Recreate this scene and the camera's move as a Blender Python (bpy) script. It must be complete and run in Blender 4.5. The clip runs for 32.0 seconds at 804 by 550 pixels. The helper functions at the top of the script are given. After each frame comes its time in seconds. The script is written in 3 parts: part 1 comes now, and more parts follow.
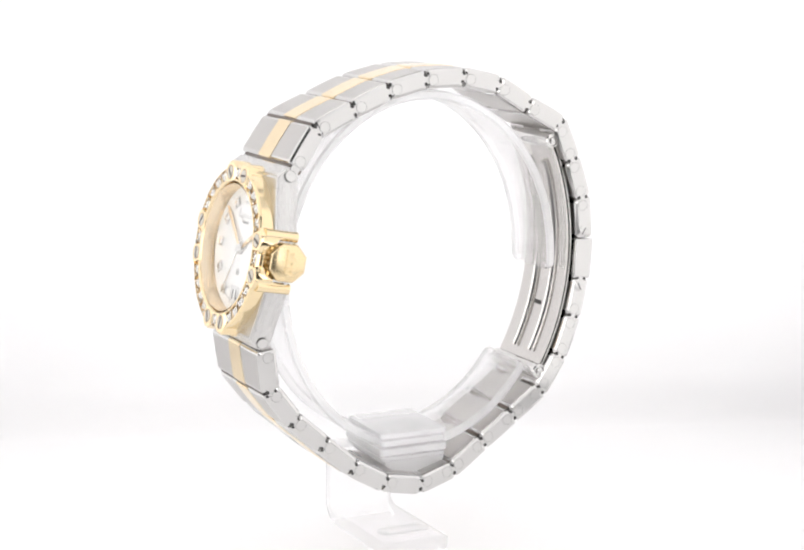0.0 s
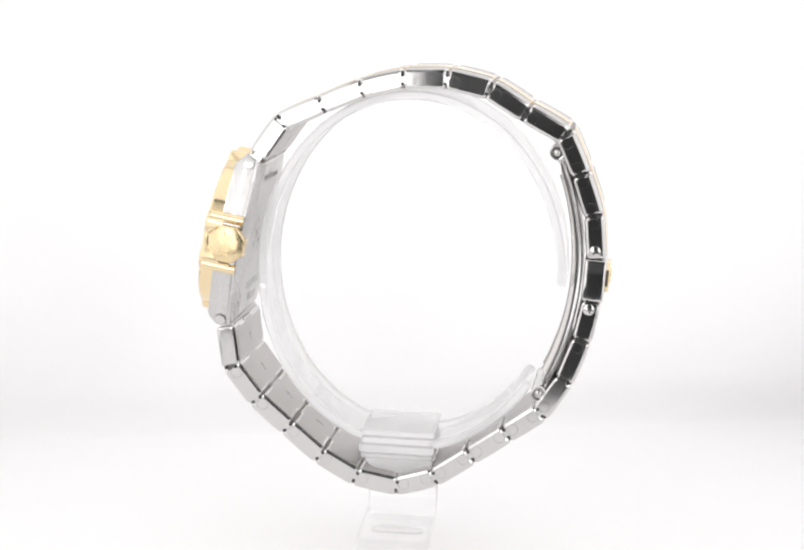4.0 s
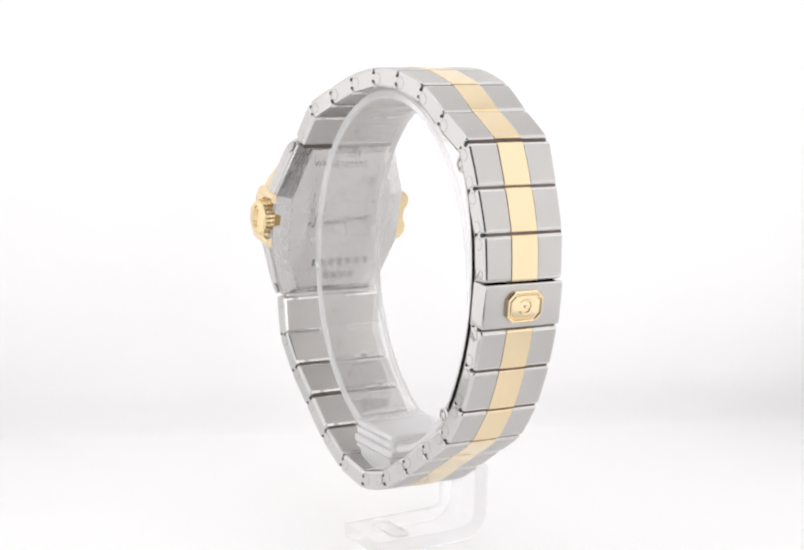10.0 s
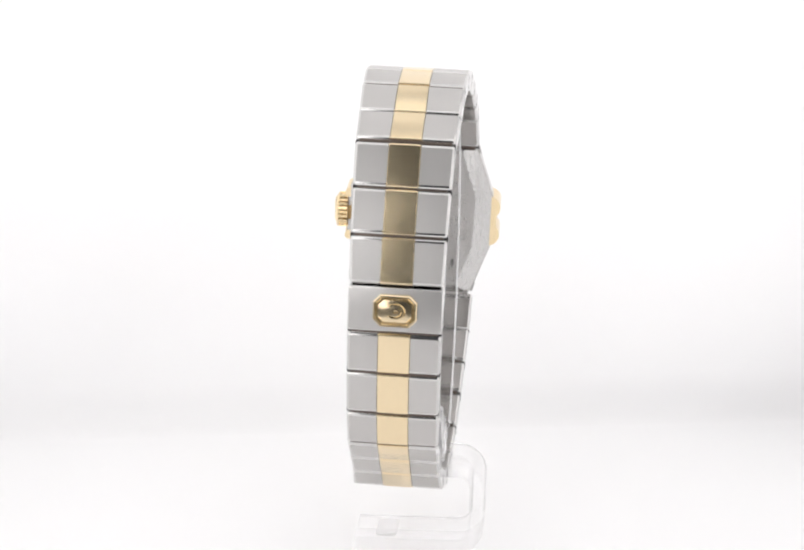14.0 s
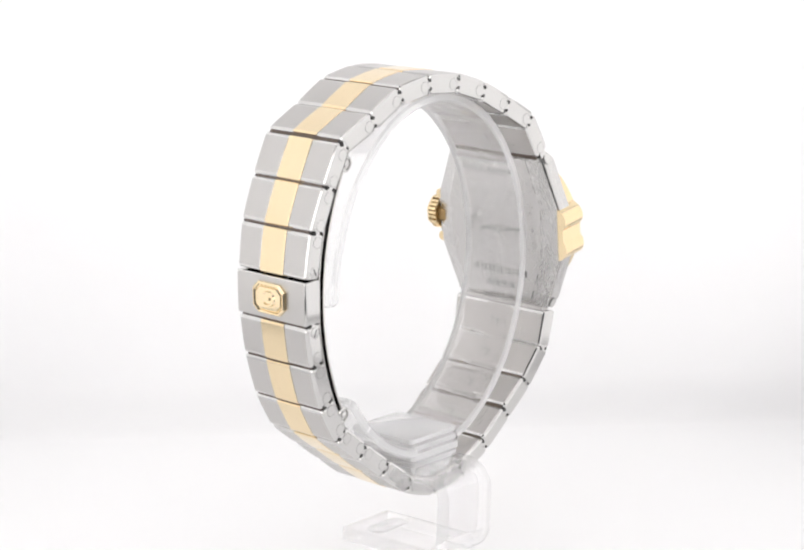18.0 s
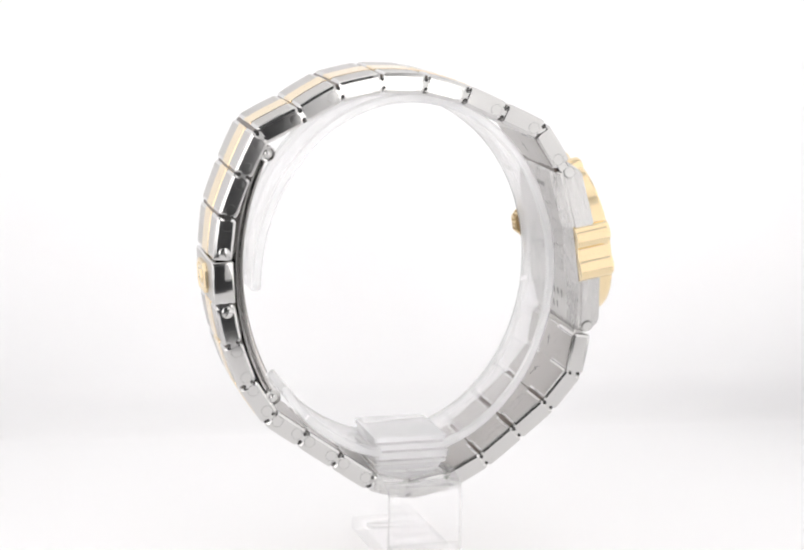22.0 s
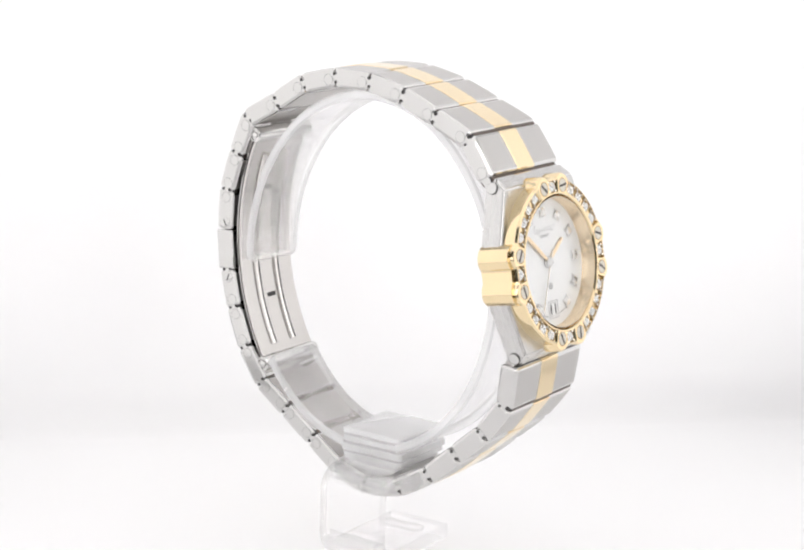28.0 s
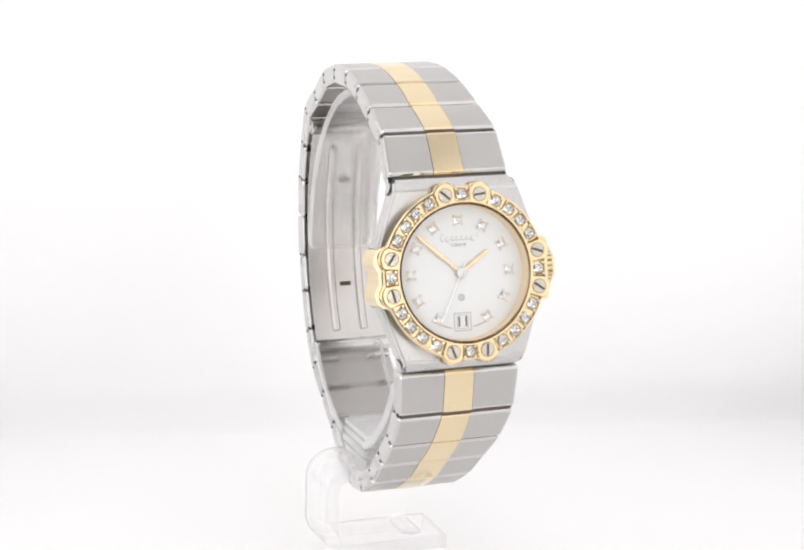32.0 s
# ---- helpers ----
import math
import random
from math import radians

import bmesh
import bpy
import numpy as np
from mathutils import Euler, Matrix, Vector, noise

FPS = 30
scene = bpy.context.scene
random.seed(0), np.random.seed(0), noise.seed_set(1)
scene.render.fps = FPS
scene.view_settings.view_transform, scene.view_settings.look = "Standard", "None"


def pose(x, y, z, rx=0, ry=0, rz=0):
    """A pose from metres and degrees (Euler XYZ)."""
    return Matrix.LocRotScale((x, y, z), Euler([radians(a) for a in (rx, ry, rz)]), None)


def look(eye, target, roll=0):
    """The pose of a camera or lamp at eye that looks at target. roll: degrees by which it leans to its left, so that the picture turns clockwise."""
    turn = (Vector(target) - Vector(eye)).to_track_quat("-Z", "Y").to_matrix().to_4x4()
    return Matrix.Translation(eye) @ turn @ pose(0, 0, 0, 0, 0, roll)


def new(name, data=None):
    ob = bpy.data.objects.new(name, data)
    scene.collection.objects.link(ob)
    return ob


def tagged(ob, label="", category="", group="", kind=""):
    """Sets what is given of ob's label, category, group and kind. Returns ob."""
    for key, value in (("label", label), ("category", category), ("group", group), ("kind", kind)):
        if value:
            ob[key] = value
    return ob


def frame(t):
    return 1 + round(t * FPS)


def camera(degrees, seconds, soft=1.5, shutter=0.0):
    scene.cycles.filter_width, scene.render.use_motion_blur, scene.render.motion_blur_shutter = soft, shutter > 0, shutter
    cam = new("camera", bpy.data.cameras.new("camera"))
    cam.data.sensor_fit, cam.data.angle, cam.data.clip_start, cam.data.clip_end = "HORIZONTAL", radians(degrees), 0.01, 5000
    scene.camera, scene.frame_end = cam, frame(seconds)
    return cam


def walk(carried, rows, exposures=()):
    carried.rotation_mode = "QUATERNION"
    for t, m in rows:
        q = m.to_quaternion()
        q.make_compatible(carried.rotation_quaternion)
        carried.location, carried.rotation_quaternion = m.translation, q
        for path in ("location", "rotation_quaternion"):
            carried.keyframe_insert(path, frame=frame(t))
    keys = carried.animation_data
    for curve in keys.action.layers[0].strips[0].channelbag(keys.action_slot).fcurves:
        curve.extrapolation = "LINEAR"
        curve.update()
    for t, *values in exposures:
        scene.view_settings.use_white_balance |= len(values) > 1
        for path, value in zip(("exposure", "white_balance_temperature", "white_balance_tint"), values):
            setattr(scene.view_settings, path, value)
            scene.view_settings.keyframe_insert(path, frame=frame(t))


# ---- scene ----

# Lengths below are in units of 28 mm unless said otherwise; the turntable's axis is x = y = 0 and its top is z = 0.
U = 0.028
MID = 1.352           # height of the bracelet's middle over the table
PITCH, REACH = 11.60, 8.7215

# ---- camera (stands still) ----
cam = camera(25.38, 32.0, soft=2.2)
EYE = (0.0, -REACH * math.cos(radians(PITCH)) * U, (MID + REACH * math.sin(radians(PITCH))) * U)
AIM = (-0.0038 * U, 0.0, (MID + 0.0158) * U)
walk(cam, [(0.0, look(EYE, AIM, 1.37)), (32.0, look(EYE, AIM, 1.37))],
     [(0.0, 0.10), (1.5, 0.07), (3.5, 0.03), (6.0, 0.0), (32.0, 0.0)])

# ---- light ----
world = bpy.data.worlds.new("dark_studio")
scene.world = world
world.use_nodes = True
world.node_tree.nodes["Background"].inputs["Color"].default_value = (0.088, 0.089, 0.091, 1)
world.node_tree.nodes["Background"].inputs["Strength"].default_value = 1.0
scene.view_settings.exposure = 0.0


def panel_lamp(name, at, aim, wide, high, watts):
    """A flat light panel, either of the photo box or added as fill."""
    data = bpy.data.lights.new(name, "AREA")
    data.shape, data.size, data.size_y, data.energy = "RECTANGLE", wide * U, high * U, watts
    data.color = (1.0, 0.985, 0.985)
    ob = new(name, data)
    ob.matrix_basis = look([c * U for c in at], [c * U for c in aim])
    return ob


panel_lamp("ceiling_lamp", (0, -1.6, 7.6), (0, -1.59, 0), 5.8, 6.4, 0.045)
for side in (-1, 1):
    panel_lamp("side_lamp", (side * 3.05, -1.7, 3.2), (-side * 3, -1.7, 3.2), 6.8, 6.0, 0.048)
    panel_lamp("front_lamp", (0.62 + side * 2.65, -5.5, 2.6), (0, 0, 2.2), 2.3, 5.2, 0.047)
# fill added out of view to whiten the paper sweep from behind and from beneath
panel_lamp("backdrop_fill", (0.1, 3.9, 3.9), (-0.1, 2.0, 3.9), 6.4, 7.8, 0.161)
panel_lamp("table_fill", (0, -0.3, -1.4), (0, -0.29, 0), 6.6, 8.0, 0.189)


# ---- materials ----
def material(name, colour, rough, metal=0.0, **more):
    m = bpy.data.materials.new(name)
    m.use_nodes = True
    b = m.node_tree.nodes["Principled BSDF"]
    b.inputs["Base Color"].default_value = (*colour, 1)
    b.inputs["Roughness"].default_value = rough
    b.inputs["Metallic"].default_value = metal
    for key, value in more.items():
        b.inputs[key.replace("_", " ")].default_value = value
    return m


def grained(m, scale, rough, spread, tint=0.0, bump=0.0, depth=0.00002, detail=4.0):
    """Streaks or speckle in roughness, tint and relief; scale is (x, y, z) in cycles per metre of the part's own space."""
    t = m.node_tree
    b = t.nodes["Principled BSDF"]
    co = t.nodes.new("ShaderNodeTexCoord")
    mp = t.nodes.new("ShaderNodeMapping")
    mp.inputs["Scale"].default_value = scale
    rnd = t.nodes.new("ShaderNodeObjectInfo")
    n = t.nodes.new("ShaderNodeTexNoise")
    n.noise_dimensions = "4D"
    n.inputs["Scale"].default_value = 1.0
    n.inputs["Detail"].default_value = detail
    w = t.nodes.new("ShaderNodeMath")
    w.operation = "MULTIPLY"
    w.inputs[1].default_value = 17.0
    t.links.new(rnd.outputs["Random"], w.inputs[0])
    t.links.new(w.outputs[0], n.inputs["W"])
    t.links.new(co.outputs["Object"], mp.inputs["Vector"])
    t.links.new(mp.outputs["Vector"], n.inputs["Vector"])
    cloud = t.nodes.new("ShaderNodeTexNoise")
    cloud.noise_dimensions = "4D"
    cloud.inputs["Scale"].default_value = 260.0
    cloud.inputs["Detail"].default_value = 2.0
    t.links.new(w.outputs[0], cloud.inputs["W"])
    t.links.new(co.outputs["Object"], cloud.inputs["Vector"])
    both = t.nodes.new("ShaderNodeMix")
    both.data_type = "FLOAT"
    both.inputs[0].default_value = 0.4
    t.links.new(n.outputs["Fac"], both.inputs[2])
    t.links.new(cloud.outputs["Fac"], both.inputs[3])
    r = t.nodes.new("ShaderNodeMapRange")
    r.inputs["From Min"].default_value, r.inputs["From Max"].default_value = 0.3, 0.7
    r.inputs["To Min"].default_value, r.inputs["To Max"].default_value = rough - spread, rough + spread
    t.links.new(both.outputs[0], r.inputs["Value"])
    t.links.new(r.outputs["Result"], b.inputs["Roughness"])
    if tint:
        c = b.inputs["Base Color"].default_value
        mix = t.nodes.new("ShaderNodeMix")
        mix.data_type = "RGBA"
        mix.inputs[6].default_value = (c[0] * (1 - tint), c[1] * (1 - tint), c[2] * (1 - tint), 1)
        mix.inputs[7].default_value = (min(1, c[0] * (1 + tint)), min(1, c[1] * (1 + tint)), min(1, c[2] * (1 + tint)), 1)
        t.links.new(both.outputs[0], mix.inputs[0])
        t.links.new(mix.outputs[2], b.inputs["Base Color"])
    if bump:
        u = t.nodes.new("ShaderNodeBump")
        u.inputs["Strength"].default_value = bump
        u.inputs["Distance"].default_value = depth
        t.links.new(n.outputs["Fac"], u.inputs["Height"])
        t.links.new(u.outputs["Normal"], b.inputs["Normal"])
    return m


STEEL = grained(material("polished_steel", (0.635, 0.627, 0.615), 0.09, 1.0), (900, 900, 900), 0.09, 0.03)
BRUSHED = grained(material("brushed_steel", (0.545, 0.532, 0.518), 0.40, 1.0), (600, 9500, 600), 0.40, 0.07, 0.08, 0.08, 0.000012)
SATIN = grained(material("satin_steel", (0.48, 0.462, 0.446), 0.33, 1.0), (700, 9500, 700), 0.33, 0.08, 0.06, 0.08, 0.000012)
CASE_SATIN = grained(material("satin_case_steel", (0.58, 0.568, 0.555), 0.30, 1.0), (12000, 900, 900), 0.30, 0.07, 0.05, 0.07, 0.000012)
GOLD = grained(material("polished_gold", (0.87, 0.71, 0.45), 0.12, 1.0), (800, 800, 800), 0.13, 0.05, 0.03)
# paler than the other gold: the white dial's reflection is put into its colour
PALE_GOLD = grained(material("pale_gold_wall", (0.97, 0.81, 0.60), 0.25, 1.0), (900, 24000, 900), 0.24, 0.06, 0.04, 0.15, 0.00001)
HAND_GOLD = grained(material("pale_brushed_gold_pointer", (0.88, 0.71, 0.50), 0.28, 1.0), (900, 9000, 900), 0.28, 0.06)
SILVER = grained(material("silver_pointer", (0.88, 0.88, 0.87), 0.25, 1.0), (900, 9000, 900), 0.25, 0.05)
DIAL = grained(material("pearl_white_lacquer", (0.87, 0.872, 0.862), 0.25, 0.0, Coat_Weight=0.6, Coat_Roughness=0.05), (500, 500, 500), 0.28, 0.01)
INK = material("grey_print", (0.4, 0.4, 0.4), 0.5)
FAINT = material("pale_grey_print", (0.55, 0.55, 0.55), 0.5)
BLACK = material("black_print", (0.09, 0.09, 0.09), 0.5)
# near-black that stands in for shade in small recesses
DARK = grained(material("recess_shade", (0.05, 0.048, 0.046), 0.5, 0.3), (3000, 3000, 3000), 0.5, 0.1, 0.2)
CROWN_GOLD = grained(material("satin_crown_gold", (0.86, 0.69, 0.42), 0.27, 1.0), (900, 900, 6000), 0.27, 0.06, 0.04)
GOLD_INLAY = grained(material("soft_polished_gold", (0.83, 0.685, 0.455), 0.14, 1.0), (900, 9000, 900), 0.14, 0.04, 0.05)
CASE_EDGE = grained(material("fine_brushed_case_edge", (0.62, 0.61, 0.6), 0.27, 1.0), (900, 900, 18000), 0.27, 0.06, 0.03)
# gold with the shade of recesses put into its colour
SHADE_GOLD = grained(material("shaded_gold", (0.42, 0.29, 0.14), 0.4, 1.0), (4000, 4000, 4000), 0.4, 0.1, 0.15)
SCREW_STEEL = grained(material("bright_screw_steel", (0.68, 0.675, 0.665), 0.3, 1.0), (9000, 900, 900), 0.3, 0.06, 0.03)
BEZEL_SCREW = grained(material("warm_screw_steel", (0.62, 0.575, 0.50), 0.28, 1.0), (9000, 900, 900), 0.28, 0.06, 0.03)
LEAF = grained(material("warm_leaf_steel", (0.63, 0.61, 0.59), 0.2, 1.0), (700, 12000, 700), 0.2, 0.07, 0.05)
GROOVE = material("grey_groove", (0.2, 0.197, 0.19), 0.4, 0.8)
PIN_RIM = material("pin_rim_steel", (0.32, 0.316, 0.308), 0.3, 1.0)
# dark tone that stands in for the shade in a screw's slot
SLOT = material("shaded_slot", (0.10, 0.09, 0.08), 0.4, 0.8)
# dark brown that puts the shade between links into the colour
GAP = material("shaded_link_gap", (0.13, 0.105, 0.09), 0.3, 1.0)
GEM = material("clear_gemstone", (0.97, 0.945, 0.91), 0.03, 0.5, IOR=2.2, Transmission_Weight=0.6)
CRYSTAL = material("clear_crystal", (1, 1, 1), 0.0, 0.0, Transmission_Weight=1.0, IOR=1.05)
ACRYLIC = grained(material("clear_acrylic", (0.985, 0.985, 0.99), 0.02, 0.0, Transmission_Weight=0.96, IOR=1.3), (350, 350, 350), 0.012, 0.009)


def thinned(m, share):
    """Lets light straight through the surface but for a share of it, as thin clear plastic does."""
    t = m.node_tree
    see = t.nodes.new("ShaderNodeBsdfTransparent")
    blend = t.nodes.new("ShaderNodeMixShader")
    blend.inputs[0].default_value = share
    t.links.new(see.outputs[0], blend.inputs[1])
    t.links.new(t.nodes["Principled BSDF"].outputs[0], blend.inputs[2])
    t.links.new(blend.outputs[0], t.nodes["Material Output"].inputs["Surface"])
    return m


thinned(ACRYLIC, 0.34)
BLOCK = thinned(grained(material("clear_acrylic_block", (0.99, 0.99, 0.995), 0.03, 0.0, Transmission_Weight=0.95, IOR=1.40), (350, 350, 350), 0.02, 0.012), 0.38)
# half-opaque white: the bright surroundings refracted by clear acrylic, put into the colour
CLAMP = thinned(grained(material("whitened_acrylic_clamp", (0.99, 0.99, 0.995), 0.05, 0.0, Transmission_Weight=0.42, IOR=1.45), (350, 350, 350), 0.05, 0.03, 0.01), 0.7)
# its white also stands in for backdrop light shining out of the edge
EDGE = grained(material("frosted_acrylic_edge", (0.98, 0.98, 0.985), 0.2, 0.0, Transmission_Weight=0.35, IOR=1.35), (700, 700, 700), 0.2, 0.1, 0.02)
thinned(EDGE, 0.62)
PAPER = grained(material("white_paper", (0.86, 0.855, 0.86), 0.7), (60, 60, 60), 0.7, 0.08, 0.012, 0.05, 0.0001)
# made translucent so that the two added fills shine through the sheet
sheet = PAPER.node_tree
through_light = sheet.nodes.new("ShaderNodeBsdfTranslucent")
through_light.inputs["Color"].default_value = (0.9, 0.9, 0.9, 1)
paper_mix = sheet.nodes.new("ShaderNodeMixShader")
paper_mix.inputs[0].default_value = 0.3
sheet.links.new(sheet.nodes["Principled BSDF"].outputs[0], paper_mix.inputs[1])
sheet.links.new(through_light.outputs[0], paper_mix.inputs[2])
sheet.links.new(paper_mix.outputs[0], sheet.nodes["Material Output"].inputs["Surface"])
TENT = grained(material("white_tent_cloth", (0.82, 0.82, 0.82), 0.8), (2500, 2500, 2500), 0.8, 0.05, 0.03, 0.1, 0.0001)
CLOTH = grained(material("grey_table_cloth", (0.42, 0.42, 0.43), 0.85), (1500, 1500, 1500), 0.85, 0.05, 0.2)


# ---- mesh helpers; all take units ----
def box(bm, x0, x1, y0, y1, z0, z1, bevel=0.0, segs=2, mat=0):
    vs = [bm.verts.new((x, y, z)) for x in (x0, x1) for y in (y0, y1) for z in (z0, z1)]
    fs = [bm.faces.new([vs[i] for i in q]) for q in ((0, 1, 3, 2), (4, 6, 7, 5), (0, 4, 5, 1), (2, 3, 7, 6), (0, 2, 6, 4), (1, 5, 7, 3))]
    for f in fs:
        f.material_index = mat
    if bevel:
        es = list({e for f in fs for e in f.edges})
        bmesh.ops.bevel(bm, geom=es, offset=bevel, segments=segs, affect="EDGES", profile=0.6)
    return fs


def prism(bm, outline, z0, z1, mat=0):
    """A straight prism over a closed outline of (x, y), counter-clockwise."""
    lo = [bm.verts.new((x, y, z0)) for x, y in outline]
    hi = [bm.verts.new((x, y, z1)) for x, y in outline]
    n = len(outline)
    fs = [bm.faces.new(hi), bm.faces.new(lo[::-1])]
    fs += [bm.faces.new((lo[i], lo[(i + 1) % n], hi[(i + 1) % n], hi[i])) for i in range(n)]
    for f in fs:
        f.material_index = mat
    return fs


def rings(bm, rows, closed=True, caps=True, mat=0):
    """A skin over rows of points."""
    vs = [[bm.verts.new(p) for p in row] for row in rows]
    n = len(rows[0])
    for a, b in zip(vs, vs[1:]):
        for i in range(n if closed else n - 1):
            f = bm.faces.new((a[i], a[(i + 1) % n], b[(i + 1) % n], b[i]))
            f.material_index = mat
    if caps:
        bm.faces.new(vs[0][::-1]).material_index = mat
        bm.faces.new(vs[-1]).material_index = mat
    return vs


def turned(bm, profile, n=32, mat=0):
    """A body turned about z from (radius, z) pairs."""
    rings(bm, [[(r * math.cos(2 * math.pi * i / n), r * math.sin(2 * math.pi * i / n), z) for i in range(n)] for r, z in profile], mat=mat)


def part(name, bm, materials, parent, m=None, label="", smooth=35):
    """Links a bmesh as one mesh under a thing or part, at the pose m in units."""
    bmesh.ops.recalc_face_normals(bm, faces=bm.faces)
    me = bpy.data.meshes.new(name)
    bm.to_mesh(me)
    bm.free()
    me.transform(Matrix.Scale(U, 4))
    return meshed(name, me, materials, parent, m, label, smooth)


def meshed(name, me, materials, parent, m=None, label="", smooth=35):
    if not me.materials:
        for one in (materials if isinstance(materials, (list, tuple)) else [materials]):
            me.materials.append(one)
        if smooth:
            me.shade_smooth()
            me.set_sharp_from_angle(angle=radians(smooth))
    ob = new(name, me)
    ob.parent = parent
    m = m or Matrix()
    ob.matrix_basis = Matrix.Translation(m.translation * U) @ m.to_3x3().to_4x4()
    if label:
        tagged(ob, label)
    return ob


def lettering(name, words, size, mat, parent, m, label=""):
    """Raised or printed words, centred, made into a mesh."""
    data = bpy.data.curves.new(name, "FONT")
    data.body, data.size, data.align_x, data.align_y, data.extrude = words, size * U, "CENTER", "CENTER", 0.0006 * U
    temp = new("words", data)
    me = bpy.data.meshes.new_from_object(temp.evaluated_get(bpy.context.evaluated_depsgraph_get()))
    bpy.data.objects.remove(temp)
    me.materials.clear()
    return meshed(name, me, mat, parent, m, label, 0)


def axes(x, y, z, at):
    m = Matrix((x, y, z)).transposed().to_4x4()
    m.translation = at
    return m


# ---- the photo box ----
def photo_box():
    yaw = radians(10.1)
    bm = bmesh.new()
    prof = [(-4.0, 0.0), (-2.0, 0.0), (0.0, 0.0)]
    r = 0.28
    prof += [(r * math.sin(a), r - r * math.cos(a)) for a in [math.pi / 2 * i / 12 for i in range(13)]][1:]
    prof += [(r, 2.5), (r, 5.0), (r, 7.8)]
    rows = []
    for x in (-6.5, -3, 0, 3, 6.5):
        row = []
        for y, z in prof:
            px, py = x * math.cos(yaw) - y * math.sin(yaw), 1.92 + x * math.sin(yaw) + y * math.cos(yaw)
            if y <= -4.0:
                py = TABLE_FRONT
            row.append((px, py, z))
        rows.append(row)
    rings(bm, rows, closed=False, caps=False)
    ob = part("backdrop", bm, PAPER, None)
    tagged(ob, "seamless white paper sweep under and behind the watch", "backdrop", kind="structure")
    for name, spot in (("wall_west", (-3.5, -3.1)), ("wall_east", (3.1, 3.5))):
        bm = bmesh.new()
        box(bm, *spot, FRONT, 4.4, 0.0, 7.8, 0.02)
        tagged(part(name, bm, TENT, None), "white cloth side wall of the light tent", "wall", kind="structure")
    bm = bmesh.new()
    box(bm, -3.5, 3.5, FRONT, 4.4, 7.8, 8.1, 0.02)
    tagged(part("ceiling", bm, TENT, None), "white cloth top of the light tent", "ceiling", kind="structure")
    bm = bmesh.new()
    box(bm, -3.5, 3.5, 4.4, 4.6, 0.0, 8.1, 0.02)
    tagged(part("wall_north", bm, TENT, None), "white cloth rear wall of the light tent", "wall", kind="structure")
    for name, side in (("wall_southwest", -1), ("wall_southeast", 1)):
        bm = bmesh.new()
        box(bm, -1.15, 1.15, -0.08, 0.08, 0.0, 7.8, 0.02)
        m = Matrix.Translation((0.62 + side * 2.75, -5.72, 0)) @ Matrix.Rotation(side * radians(25.5), 4, "Z")
        tagged(part(name, bm, TENT, None, m), "white cloth front flap of the light tent", "wall", kind="structure")
    bm = bmesh.new()
    box(bm, -60, 60, -60, 60, -4.0, -3.4, 0.02)
    tagged(part("ground", bm, CLOTH, None), "pale grey table top under the light tent", "table top", kind="structure")


FRONT = -5.15
TABLE_FRONT = -3.95
photo_box()

# ---- the watch ----
watch = tagged(new("wristwatch"), "two-tone steel and gold wristwatch with jewelled bezel on a clear stand", "watch")
LEAN = 1.25           # degrees by which the watch leans on its stand
AX = -0.038           # the bracelet's middle plane
# hinge places along the bracelet from the case's top round to its foot: (x, z)
HINGES = [(0.681, 0.596), (0.567, 0.765), (0.379, 0.852), (0.193, 0.933), (-0.003, 0.983), (-0.208, 0.988), (-0.407, 0.945), (-0.582, 0.842),
          (-0.768, 0.745), (-0.850, 0.564), (-0.919, 0.372), (-0.938, 0.165), (-0.925, -0.040), (-0.885, -0.231), (-0.812, -0.429), (-0.703, -0.596),
          (-0.545, -0.709), (-0.375, -0.829), (-0.203, -0.946), (-0.019, -0.999), (0.183, -0.961), (0.360, -0.860), (0.520, -0.725), (0.673, -0.592),
          (0.797, -0.433), (0.825, -0.233)]
CLASP = 11
THICK = 0.094


def hinge_width(h):
    """The bracelet's width at a hinge: it tapers from the case to the clasp."""
    return float(np.interp(h, (0, 4, 8, 11, 17, 21, 25), (0.566, 0.500, 0.440, 0.412, 0.418, 0.503, 0.574)))


def link_width(i):
    return (hinge_width(i) + hinge_width(i + 1)) / 2


def link_pose(i):
    a, b = Vector((HINGES[i][0], 0, HINGES[i][1])), Vector((HINGES[i + 1][0], 0, HINGES[i + 1][1]))
    x = (b - a).normalized()
    z = Vector((x.z, 0, -x.x))
    at = (a + b) / 2
    at.y = AX
    return axes(x, z.cross(x), z, at), (b - a).length


